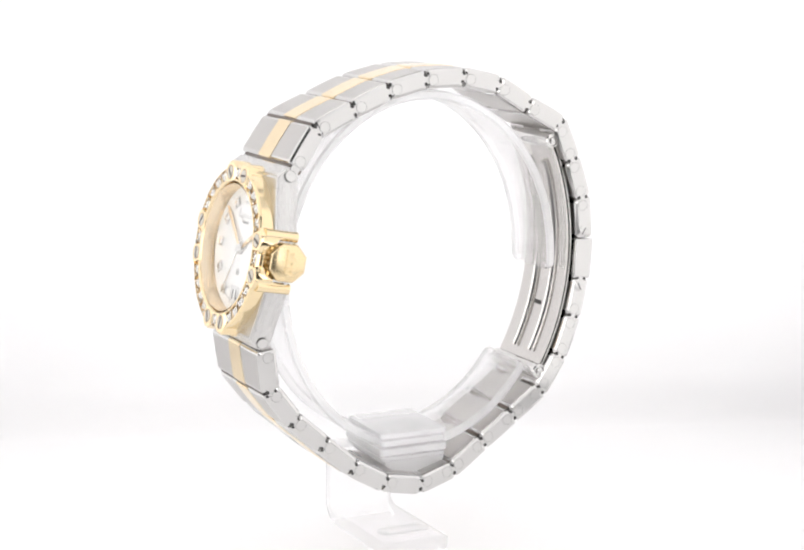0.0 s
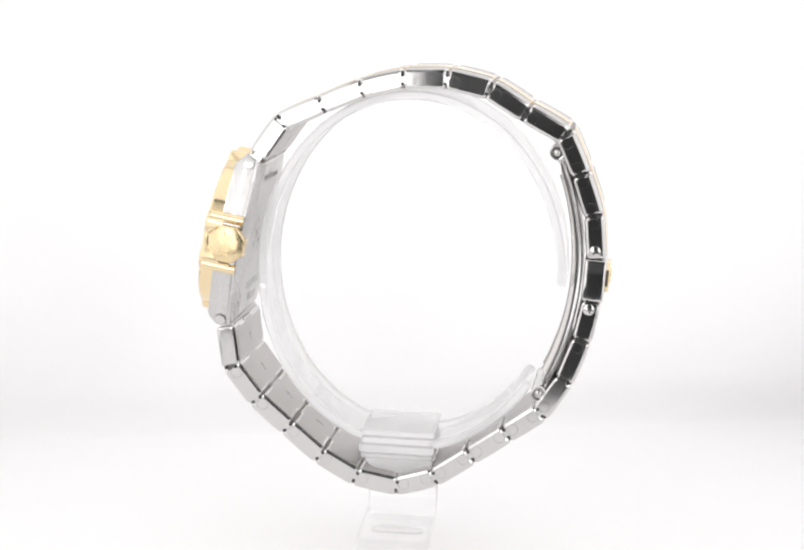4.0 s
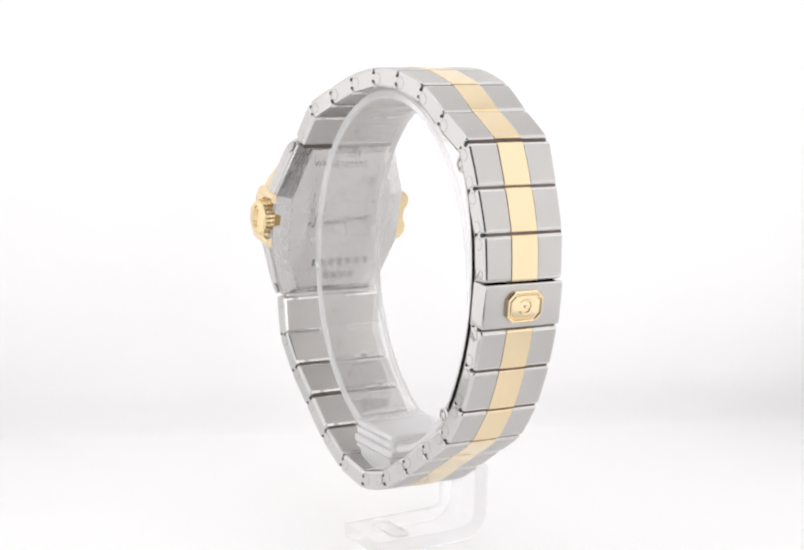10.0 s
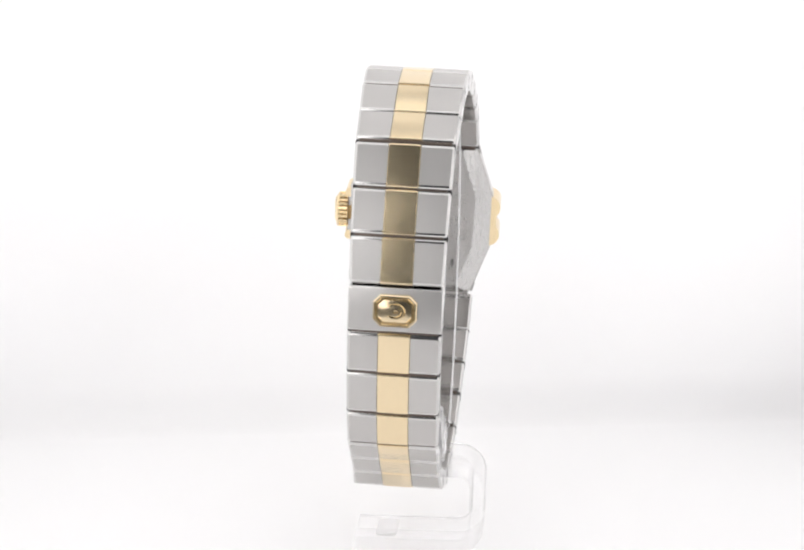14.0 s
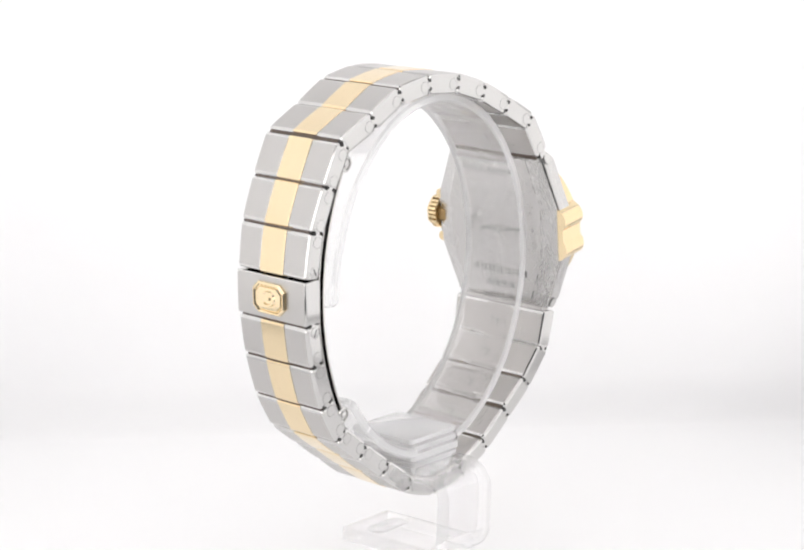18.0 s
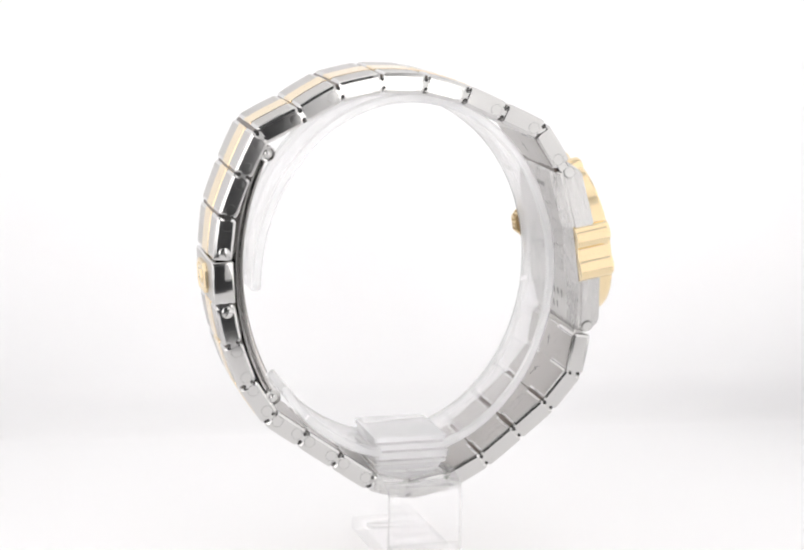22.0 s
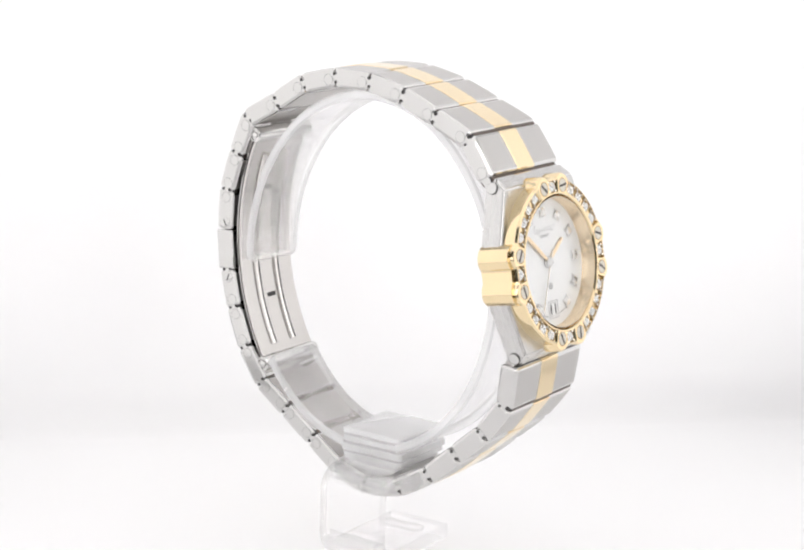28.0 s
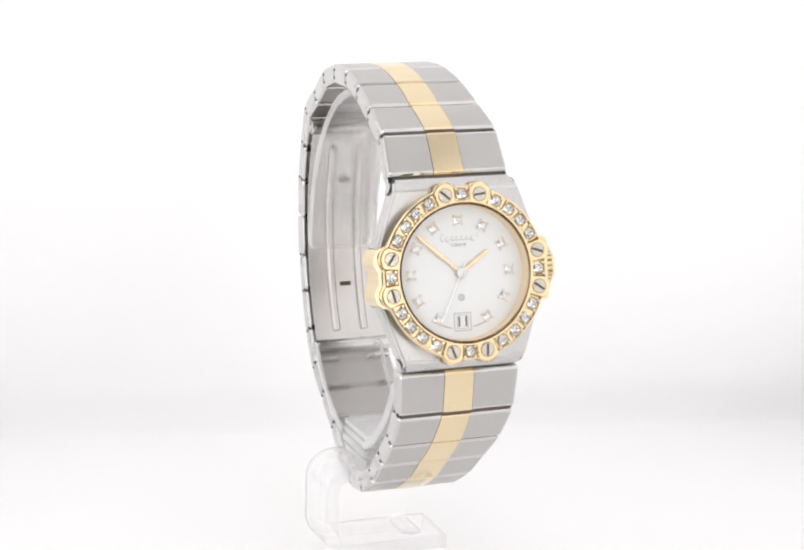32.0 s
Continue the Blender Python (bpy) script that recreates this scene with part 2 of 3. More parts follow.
def steel_block(bm, x0, x1, y0, y1, z0, z1, r=0.017, sides=(0.014, 0.014), slope=0.0, under=0.022, flare=(0.0, 0.0), dome=0.0016):
    """A block whose edges are rounded and polished, with a brushed, faintly domed face on top and a satin one beneath."""
    start = len(bm.faces)
    lo, hi = sides

    def profile(inset):
        pts = []
        for cx, cz, first, q in ((x1 - r, z1 - r, 0, r), (x0 + r, z1 - r, 90, r), (x0 + under, z0 + under, 180, under), (x1 - under, z0 + under, 270, under)):
            for k in range(4):
                a = radians(first + 30 * k)
                pts.append((cx + (q - inset) * math.cos(a), cz + (q - inset) * math.sin(a)))
            if first == 0:
                for k in range(1, 6):
                    u = k / 6
                    pts.append((x1 - r + (x0 - x1 + 2 * r) * u, z1 - inset + 4 * dome * u * (1 - u)))
        return pts
    bend = ((0.0, 0.0), (0.62, 0.28), (1.0, 1.0))
    rows = [(y1 + 0.75 * hi * (c - 1), hi * q) for c, q in bend]
    rows = [(y0 + 0.75 * lo * (1 - c), lo * q) for c, q in bend[::-1]] + rows
    rings(bm, [[(x, y, z) for x, z in profile(q)] for y, q in rows])
    bmesh.ops.recalc_face_normals(bm, faces=bm.faces)
    bm.faces.ensure_lookup_table()
    mid, deep = (x0 + x1) / 2, (z1 - z0) / 2
    for v in {v for f in bm.faces[start:] for v in f.verts}:
        end = flare[1] if v.co.x > mid else -flare[0]
        v.co.x += end * min(1, abs(v.co.x - mid) / (x1 - mid)) * max(0.0, (v.co.z - (z0 + z1) / 2) / deep)
    near = min(abs(y0), abs(y1))
    for v in {v for f in bm.faces[start:] for v in f.verts}:
        share = (abs(v.co.y) - near) / abs(y1 - y0)
        v.co.y += slope * v.co.x * share * (1 if v.co.y > 0 else -1)
    bm.normal_update()
    for f in bm.faces[start:]:
        f.material_index = 1 if f.normal.z > 0.985 else 2 if f.normal.z < -0.98 else 0


def splay(h):
    """How far two neighbouring links lean apart at a hinge, at their outer faces."""
    if h == 0 or h == len(HINGES) - 1:
        return 0.0
    a, b, c = (Vector(HINGES[k]) for k in (h - 1, h, h + 1))
    return max(0.0, math.tan((b - a).angle(c - b) / 2) * THICK / 2)


def link(i):
    m, span = link_pose(i)
    flare = (0.62 * splay(i), 0.62 * splay(i + 1))
    w, t = link_width(i) / 2, THICK / 2
    half = span / 2 - 0.0022
    g = 0.071
    bm = bmesh.new()
    slope = (hinge_width(i + 1) - hinge_width(i)) / 2 / span
    steel_block(bm, -half, half, g, w, -t, t, sides=(0.002, 0.0155), slope=slope, flare=flare)
    steel_block(bm, -half, half, -w, -g, -t, t, sides=(0.0155, 0.002), slope=slope, flare=flare)
    box(bm, -half + 0.004, half - 0.004, -g - 0.01, g + 0.01, -t, t - 0.03, 0.004, 1, 2)
    flat = w - 0.024 - abs(slope) * half
    box(bm, -half + 0.022, half - 0.022, -flat, flat, -t - 0.0006, -t + 0.02, 0, 1, 2)
    # the knuckle that reaches into the next link, painted dark for the shade in the gap
    before = set(bm.faces)
    e = -half - 0.0045
    edge = w - slope * half - 0.0015
    rows = []
    tall = 0.0405 if i else 0.030
    for y, rx, rz in ((-edge, 0.028, 0.023), (0.015 - edge, 0.028, 0.023), (0.017 - edge, 0.036, tall), (edge - 0.017, 0.036, tall), (edge - 0.015, 0.028, 0.023), (edge, 0.028, 0.023)):
        rows.append([(e + rx * math.cos(a), y, rz * math.sin(a) - 0.002) for a in [2 * math.pi * k / 14 for k in range(14)]])
    rings(bm, rows)
    bm.normal_update()
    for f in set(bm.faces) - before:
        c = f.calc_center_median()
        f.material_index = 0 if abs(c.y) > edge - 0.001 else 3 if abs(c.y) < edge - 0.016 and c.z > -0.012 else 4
    # dark filler that closes the gap and paints its deepest shade
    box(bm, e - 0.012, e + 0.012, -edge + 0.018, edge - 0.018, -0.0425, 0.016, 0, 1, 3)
    if i == len(HINGES) - 2:
        box(bm, half - 0.012, half + 0.016, 0.02 - w, w - 0.02, -0.034, 0.012, 0.004, 1, 2)
    # dark plugs for the shade in the two small corners beside the pin, on both sides
    for side in (-1, 1) if i else ():
        for z in (0.018, -0.022):
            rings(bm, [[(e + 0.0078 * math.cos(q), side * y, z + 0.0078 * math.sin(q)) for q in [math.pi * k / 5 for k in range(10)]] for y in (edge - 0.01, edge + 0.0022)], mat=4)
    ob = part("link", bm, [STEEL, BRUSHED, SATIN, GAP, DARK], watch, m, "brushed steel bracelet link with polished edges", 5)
    bm = bmesh.new()
    steel_block(bm, -half, half, -g + 0.001, g - 0.001, t - 0.038, t + 0.002, 0.012, (0.003, 0.003), 0.0, 0.010, flare, 0.0022)
    for f in bm.faces:
        f.material_index = 1 if f.material_index == 1 else 0
    part("inlay", bm, GOLD_INLAY, ob, None, "yellow gold centre strip", 5)
    ends = (-1, 1) if 7 < i < 19 else (-1,) if i < 8 else ()
    for side in (-1, 1):
        for e in ends if i < 19 or side > 0 else (1,):
            spot = axes((1, 0, 0), (0, 0, -side), (0, side, 0), (e * (half - 0.036), side * (w + slope * e * (half - 0.036)), -0.004)) @ Matrix.Rotation(-slope, 4, "Y")
            if (i, e) in ((CLASP - 1, 1), (CLASP + 1, -1)):
                meshed("clasp_screw", SCREW, [STEEL, GROOVE], ob, spot @ Matrix.Rotation(radians(35 * side * e), 4, "Z"), "slotted steel screw")
            else:
                meshed("pin", PIN, [STEEL, PIN_RIM], ob, spot)
    if i == 0 or i > 20:
        bm = bmesh.new()
        box(bm, -0.035, 0.02, -0.003, 0.003, -t - 0.0014, -t + 0.001)
        box(bm, 0.0, 0.006, -0.014, 0.014, -t - 0.0014, -t + 0.001)
        part("arrow_mark", bm, GROOVE, ob, Matrix.Rotation(radians(12 * (i % 3) - 10), 4, "Z"))
    return ob


bm = bmesh.new()
turned(bm, [(0.0255, -0.004), (0.0255, 0.0006), (0.0001, 0.0007)], 20)
turned(bm, [(0.0272, -0.004), (0.0272, 0.0004), (0.0255, 0.0004), (0.0255, -0.004)], 20, 1)
PIN = bpy.data.meshes.new("pin")
bmesh.ops.recalc_face_normals(bm, faces=bm.faces)
bm.to_mesh(PIN)
bm.free()
PIN.transform(Matrix.Scale(U, 4))


bm = bmesh.new()
turned(bm, [(0.0275, -0.004), (0.0275, 0.001), (0.0245, 0.003), (0.0001, 0.0034)], 20)
box(bm, -0.019, 0.019, -0.0035, 0.0035, 0.0, 0.0036, 0, 1, 1)
SCREW = bpy.data.meshes.new("clasp_screw")
bmesh.ops.recalc_face_normals(bm, faces=bm.faces)
bm.to_mesh(SCREW)
bm.free()
SCREW.transform(Matrix.Scale(U, 4))


def clasp_link():
    m, span = link_pose(CLASP)
    w, half = link_width(CLASP) / 2 + 0.002, span / 2 - 0.002
    bm = bmesh.new()
    box(bm, -half, half, -w, w, -0.052, 0.052, 0.012, 3)
    bm.normal_update()
    for f in bm.faces:
        f.material_index = 1 if f.normal.z > 0.98 else 0
    ob = part("clasp_link", bm, [STEEL, BRUSHED], watch, m, "plain steel clasp link with a gold button")
    bm = bmesh.new()
    def octagon(sx, sy, cut):
        return [(sx, -sy + cut), (sx, sy - cut), (sx - cut, sy), (-sx + cut, sy), (-sx, sy - cut), (-sx, -sy + cut), (-sx + cut, -sy), (sx - cut, -sy)]
    steps = ((0.072, 0.096, 0.032, 0.045), (0.072, 0.096, 0.032, 0.066), (0.067, 0.091, 0.031, 0.072), (0.062, 0.086, 0.029, 0.072), (0.056, 0.080, 0.026, 0.064),
             (0.053, 0.077, 0.025, 0.064), (0.049, 0.073, 0.024, 0.070), (0.044, 0.068, 0.023, 0.071))
    rings(bm, [[(x, y, z) for x, y in octagon(a, b, c)] for a, b, c, z in steps])
    part("button", bm, GOLD_INLAY, ob, None, "eight-sided polished gold button with a stepped rim", 20)
    bm = bmesh.new()
    rows = []
    for k in range(19):
        a = radians(45 + 270 * k / 18)
        c, q = math.cos(a), math.sin(a)
        thick = 0.004 + 0.006 * math.sin(math.pi * k / 18)
        rows.append([(r * q * 0.85, -r * c, 0.071 + h) for r, h in ((0.036 - thick, 0), (0.036 - thick * 0.5, 0.008), (0.036 + thick * 0.5, 0.008), (0.036 + thick, 0))])
    rings(bm, rows)
    box(bm, -0.006, 0.006, -0.006, 0.014, 0.070, 0.077, 0.002, 1)
    part("emblem", bm, GOLD_INLAY, ob, None, "raised curved emblem")


for i in range(len(HINGES) - 1):
    if i == CLASP:
        clasp_link()
    else:
        link(i)

# case space: x towards the crown, y towards twelve, z out of the dial
UP = Vector((-0.174, 0, 0.985)).normalized()
OUT = Vector((UP.z, 0, -UP.x))
CASE = axes((0, 1, 0), UP, OUT, (0.756, AX + 0.009, 0.182))


def in_case(x=0.0, y=0.0, z=0.0, turn=0.0):
    return CASE @ Matrix.Translation((x, y, z)) @ Matrix.Rotation(radians(turn), 4, "Z")


def case():
    bm = bmesh.new()
    plan = [(0.283, 0.406), (-0.283, 0.406), (-0.390, 0.100), (-0.390, -0.100), (-0.280, -0.408), (0.280, -0.408), (0.390, -0.100), (0.390, 0.100)]
    # the ends slope down towards the bracelet
    front = [(x, 0.374 if y > 0.3 else -0.380 if y < -0.3 else y) for x, y in plan]
    lip = [(x * (0.972 if abs(y) > 0.3 else 1), y + (0.023 if y > 0.3 else -0.021 if y < -0.3 else 0)) for x, y in plan]
    front = [(x * (1.035 if abs(y) > 0.3 else 1), y) for x, y in front]
    rings(bm, [[(x, y, z) for x, y in row] for row, z in ((plan, -0.013), (lip, 0.036), (front, 0.092))])
    bmesh.ops.recalc_face_normals(bm, faces=bm.faces)
    bmesh.ops.bevel(bm, geom=list(bm.edges), offset=0.010, segments=3, affect="EDGES")
    bm.normal_update()
    for f in bm.faces:
        f.material_index = 1 if f.normal.z > 0.98 or f.normal.z < -0.98 else 2 if f.calc_area() > 0.008 else 0
    # the bore in which the dial lies
    lid = max((f for f in bm.faces if f.normal.z > 0.98), key=lambda f: f.calc_area())
    rim = list(lid.edges)
    bmesh.ops.delete(bm, geom=[lid], context="FACES_ONLY")
    loops = [[bm.verts.new((0.306 * math.cos(2 * math.pi * k / 72), 0.306 * math.sin(2 * math.pi * k / 72), z)) for k in range(72)] for z in (0.092, 0.020)]
    round_edges = [bm.edges.new((loops[0][k], loops[0][(k + 1) % 72])) for k in range(72)]
    made = bmesh.ops.triangle_fill(bm, use_beauty=True, edges=rim + round_edges)
    for f in made["geom"]:
        if isinstance(f, bmesh.types.BMFace):
            f.material_index = 1
    for k in range(72):
        bm.faces.new((loops[0][k], loops[0][(k + 1) % 72], loops[1][(k + 1) % 72], loops[1][k]))
    bm.faces.new(loops[1])
    body = part("case", bm, [STEEL, CASE_SATIN, CASE_EDGE], watch, CASE, "eight-sided steel watch case", 3)
    for sy, y0 in ((1, 0.395), (-1, -0.415)):
        for side in (-1, 1):
            n = Vector((side * 0.945, sy * 0.327, 0)).normalized()
            x = Vector((0, 0, 1))
            meshed("pin", PIN, [STEEL, PIN_RIM], body, axes(x, n.cross(x), n, (side * (0.2980 if sy > 0 else 0.2930), y0 - sy * (0.010 if sy > 0 else 0.024), 0.026)))
    bm = bmesh.new()
    back = [(0.210, 0.384), (-0.210, 0.384), (-0.292, 0.130), (-0.282, -0.144), (-0.206, -0.364), (0.206, -0.364), (0.282, -0.144), (0.292, 0.130)]
    rim = [(0.270, 0.409), (-0.270, 0.409), (-0.370, 0.134), (-0.368, -0.142), (-0.268, -0.412), (0.268, -0.412), (0.368, -0.142), (0.370, 0.134)]
    rings(bm, [[(x, y, -0.008) for x, y in rim], [(x, y, -0.018) for x, y in rim], [(x, y, -0.043) for x, y in back], [(x * 0.985, y * 0.985, -0.044) for x, y in back]])
    bm.normal_update()
    for f in bm.faces:
        f.material_index = 1 if abs(f.normal.z) > 0.98 else 0
    plate = part("case_back", bm, [CASE_EDGE, CASE_SATIN], watch, CASE, "engraved satin steel case back with polished sloping facets", 3)
    flip = Matrix.Rotation(math.pi, 4, "Y")
    lettering("engraving", "WATER", 0.043, GROOVE, plate, Matrix.Translation((0.115, 0.309, -0.0442)) @ flip)
    for first, step, y, count, size in ((0.022, -0.026, 0.309, 6, 0.022), (0.126, -0.051, -0.231, 7, 0.036), (0.048, -0.048, -0.307, 4, 0.036)):
        for k in range(count):
            bm = bmesh.new()
            box(bm, -0.007, 0.007, -size / 2, size / 2, -0.0006, 0.0006)
            part("engraved_mark", bm, GROOVE, plate, Matrix.Translation((first + k * step, y, -0.0442)))
    bm = bmesh.new()
    rows = []
    for k in range(180):
        a = k / 179
        x, y = 0.182 - 0.35 * a, -0.022 + 0.03 * a + 0.017 * math.sin(a * 60) * (0.6 + 0.4 * math.sin(a * 13)) + 0.07 * math.exp(-((a - 0.17) / 0.05) ** 2)
        rows.append([(x - 0.001, y - 0.0042, -0.0446), (x + 0.001, y + 0.0042, -0.0446), (x + 0.001, y + 0.0042, -0.0435), (x - 0.001, y - 0.0042, -0.0435)])
    rings(bm, rows)
    part("engraved_script", bm, GROOVE, plate)


case()


def lobed(a):
    """Outer radius of the bezel at the angle a from three o'clock, with a lobe round each screw."""
    best = 0.384
    for q in range(4):
        for s in (-1, 1):
            d = (a - radians(90 * q + 13.2 * s) + math.pi) % (2 * math.pi) - math.pi
            if abs(d) < 0.6:
                inside = 0.058 ** 2 - (0.352 * math.sin(d)) ** 2
                if inside > 0:
                    best = max(best, 0.352 * math.cos(d) + math.sqrt(inside))
    return best


def bezel():
    bm = bmesh.new()
    n = 288
    rows = []
    def depth(a):
        """How far the stones' channel is cut at the angle a: not under the screw lobes."""
        gap = min(abs((a - radians(90 * q + 13.2 * s) + math.pi) % (2 * math.pi) - math.pi) for q in range(4) for s in (-1, 1))
        return 0.012 if gap > radians(7.6) else 0.0
    for r, z, cut in ((0.300, 0.100, 0), (0.300, 0.140, 0), (0.304, 0.154, 0), (0.311, 0.162, 0), (0.318, 0.162, 0), (0.3185, 0.162, 1), (-0.0115, 0.162, 1), (-0.011, 0.162, 0),
                      (-0.006, 0.160, 0), (0.0, 0.150, 0), (0.0, 0.078, 0), (-0.02, 0.076, 0)):
        row = []
        for k in range(n):
            a = 2 * math.pi * k / n
            q = r if r > 0.2 else lobed(a) + r
            row.append((q * math.cos(a), q * math.sin(a), z - cut * depth(a)))
        rows.append(row)
    rings(bm, rows, caps=False)
    ring = part("bezel", bm, GOLD, watch, CASE, "scalloped polished gold bezel set with stones", 30)
    # screws
    bm = bmesh.new()
    turned(bm, [(0.030, -0.006), (0.030, 0.0005), (0.027, 0.002), (0.0001, 0.0025)], 20)
    # slot drawn as a raised dark bar, its shade only painted
    box(bm, -0.027, 0.027, -0.0052, 0.0052, 0.0, 0.0032, 0, 1, 1)
    # ring of darker gold painted for the shade round the screw head
    turned(bm, [(0.0335, -0.006), (0.0335, 0.0004), (0.030, 0.0004), (0.030, -0.006)], 20, 2)
    screw = bpy.data.meshes.new("screw")
    bmesh.ops.recalc_face_normals(bm, faces=bm.faces)
    bm.to_mesh(screw)
    bm.free()
    screw.transform(Matrix.Scale(U, 4))
    turns = (-35, -20, 5, -40, 55, -75, -70, 85)
    k = 0
    for q in range(4):
        for s in (-1, 1):
            a = radians(90 * q + 13.2 * s)
            meshed("screw", screw, [BEZEL_SCREW, SLOT, SHADE_GOLD], ring, Matrix.Translation((0.352 * math.cos(a), 0.352 * math.sin(a), 0.1622)) @ Matrix.Rotation(radians(turns[k]), 4, "Z"), "slotted steel screw", 10)
            k += 1
    # stones in small square seats, the shade round them painted as darker gold
    bm = bmesh.new()
    box(bm, -0.029, 0.029, -0.030, 0.030, -0.004, 0.0008, 0, 1, 1)
    for sx in (-1, 1):
        for sy in (-1, 1):
            box(bm, sx * 0.022 - 0.0065, sx * 0.022 + 0.0065, sy * 0.024 - 0.0065, sy * 0.024 + 0.0065, 0, 0.009, 0.003, 1, 2)
    rows = [[(r * math.cos(radians(45 * j + off)), r * math.sin(radians(45 * j + off)), z + 0.0025 * (j % 2) * (r < 0.02)) for j in range(8)] for r, z, off in ((0.0245, 0.001, 0), (0.0245, 0.003, 0), (0.017, 0.007, 22.5), (0.008, 0.0055, 0), (0.002, 0.0085, 22.5))]
    rings(bm, rows)
    stone = bpy.data.meshes.new("stone")
    bmesh.ops.recalc_face_normals(bm, faces=bm.faces)
    bm.to_mesh(stone)
    bm.free()
    stone.transform(Matrix.Scale(U, 4))
    for q in range(4):
        for deg in (0, 27, 39, 51, 63):
            a = radians(90 * q + deg)
            meshed("stone", stone, [GEM, SHADE_GOLD, GOLD], ring, Matrix.Translation((0.346 * math.cos(a), 0.346 * math.sin(a), 0.1506)) @ Matrix.Rotation(a, 4, "Z") @ Matrix.Rotation(radians((7 * deg + 31 * q) % 9 - 4), 4, "X") @ Matrix.Rotation(radians((5 * deg + 13 * q) % 9 - 4), 4, "Y"), "round brilliant-cut clear stone", 0)
    # flanks at nine and three
    bm = bmesh.new()
    ys = [-0.137 + 0.274 * j / 36 for j in range(37)]
    edge = [(max(0.356 + math.sqrt(max(0.0, 0.063 ** 2 - (abs(y) - 0.0745) ** 2)), 0.400 if abs(y) < 0.07 else 0.356), y) for y in ys]
    prism(bm, [(-x, -y) for x, y in [(0.30, -0.137)] + edge + [(0.30, 0.137)]], -0.016, 0.141)
    part("flank", bm, GOLD, watch, CASE, "lobed polished gold flank of the case", 30)
    bm = bmesh.new()
    # floor of the hollow, darkened in colour for the shade behind the crown
    box(bm, -0.105, 0.105, -0.004, 0.141, 0.30, 0.346, 0, 1, 1)
    hollow = [(0.006 + 0.104 * math.cos(a), 0.033 + 0.104 * math.sin(a)) for a in [radians(-11.6 + 203.2 * k / 24) for k in range(25)]]
    prism(bm, [(0.116, 0.012), (0.116, 0.141), (-0.104, 0.141), (-0.104, 0.012)] + hollow[::-1], 0.344, 0.397)
    part("crown_seat", bm, [GOLD, SHADE_GOLD], watch, CASE @ axes((0, 1, 0), (0, 0, 1), (1, 0, 0), (0, 0, 0)), "polished gold wall hollowed out round the crown", 25)
    for sy in (-1, 1):
        bm = bmesh.new()
        bar = []
        for k in range(13):
            a = radians(-90 + 180 * k / 12)
            bar.append((0.376 + 0.022 * math.cos(a), 0.118 + 0.025 * math.sin(a)))
        outline = [(0.30, 0.093)] + bar + [(0.30, 0.143)]
        if sy < 0:
            outline = [(x, -y) for x, y in outline[::-1]]
        prism(bm, outline, -0.017, 0.141)
        part("crown_guard", bm, GOLD, watch, CASE, "rounded polished gold bar beside the crown", 30)


bezel()


def crown():
    bm = bmesh.new()
    n = 8

    def eight(r, z):
        return [(r * math.cos(2 * math.pi * (k + 0.5) / n), r * math.sin(2 * math.pi * (k + 0.5) / n), z) for k in range(n)]
    rings(bm, [eight(r, z) for r, z in ((0.066, -0.06), (0.066, -0.010), (0.084, -0.008), (0.084, 0.036), (0.093, 0.037), (0.093, 0.043), (0.088, 0.049), (0.077, 0.0535), (0.048, 0.0575), (0.020, 0.0595))])
    for f in bm.faces:
        f.material_index = 1 if f.calc_center_median().z < 0.0365 else 0
    # the ribbed side, the shade between the ribs painted as darker gold
    for k in range(24):
        a = 2 * math.pi * (k + 0.5) / 24
        q = math.cos(math.pi / n) / math.cos((a + math.pi / n) % (2 * math.pi / n) - math.pi / n)
        rib = box(bm, 0.082 * q, 0.0925 * q, -0.0068, 0.0068, -0.008, 0.0375)
        bmesh.ops.rotate(bm, verts=list({v for f in rib for v in f.verts}), cent=(0, 0, 0), matrix=Matrix.Rotation(a, 3, "Z"))
    m = CASE @ axes((0, 1, 0), (0, 0, 1), (1, 0, 0), (0.393, 0.006, 0.033))
    knob = part("crown", bm, [CROWN_GOLD, SHADE_GOLD], watch, m, "eight-sided domed gold winding crown", 20)
    bm = bmesh.new()
    for k in range(6):
        at, tilt = -0.044 + 0.0175 * k, 0.004 * (-1) ** k
        fs = box(bm, at - 0.0042, at + 0.0042, -0.017, 0.017, 0.050, 0.0625)
        for v in {v for f in fs for v in f.verts}:
            v.co.x += tilt * (1 if v.co.y > 0 else -1)
        box(bm, at, at + 0.0175, *((0.011, 0.017) if k % 2 else (-0.017, -0.011)), 0.050, 0.0622)
    part("emblem", bm, CROWN_GOLD, knob, None, "raised bars on the crown's face")


crown()


SUNK = 0.042          # how deep the dial lies below the rim of its bore


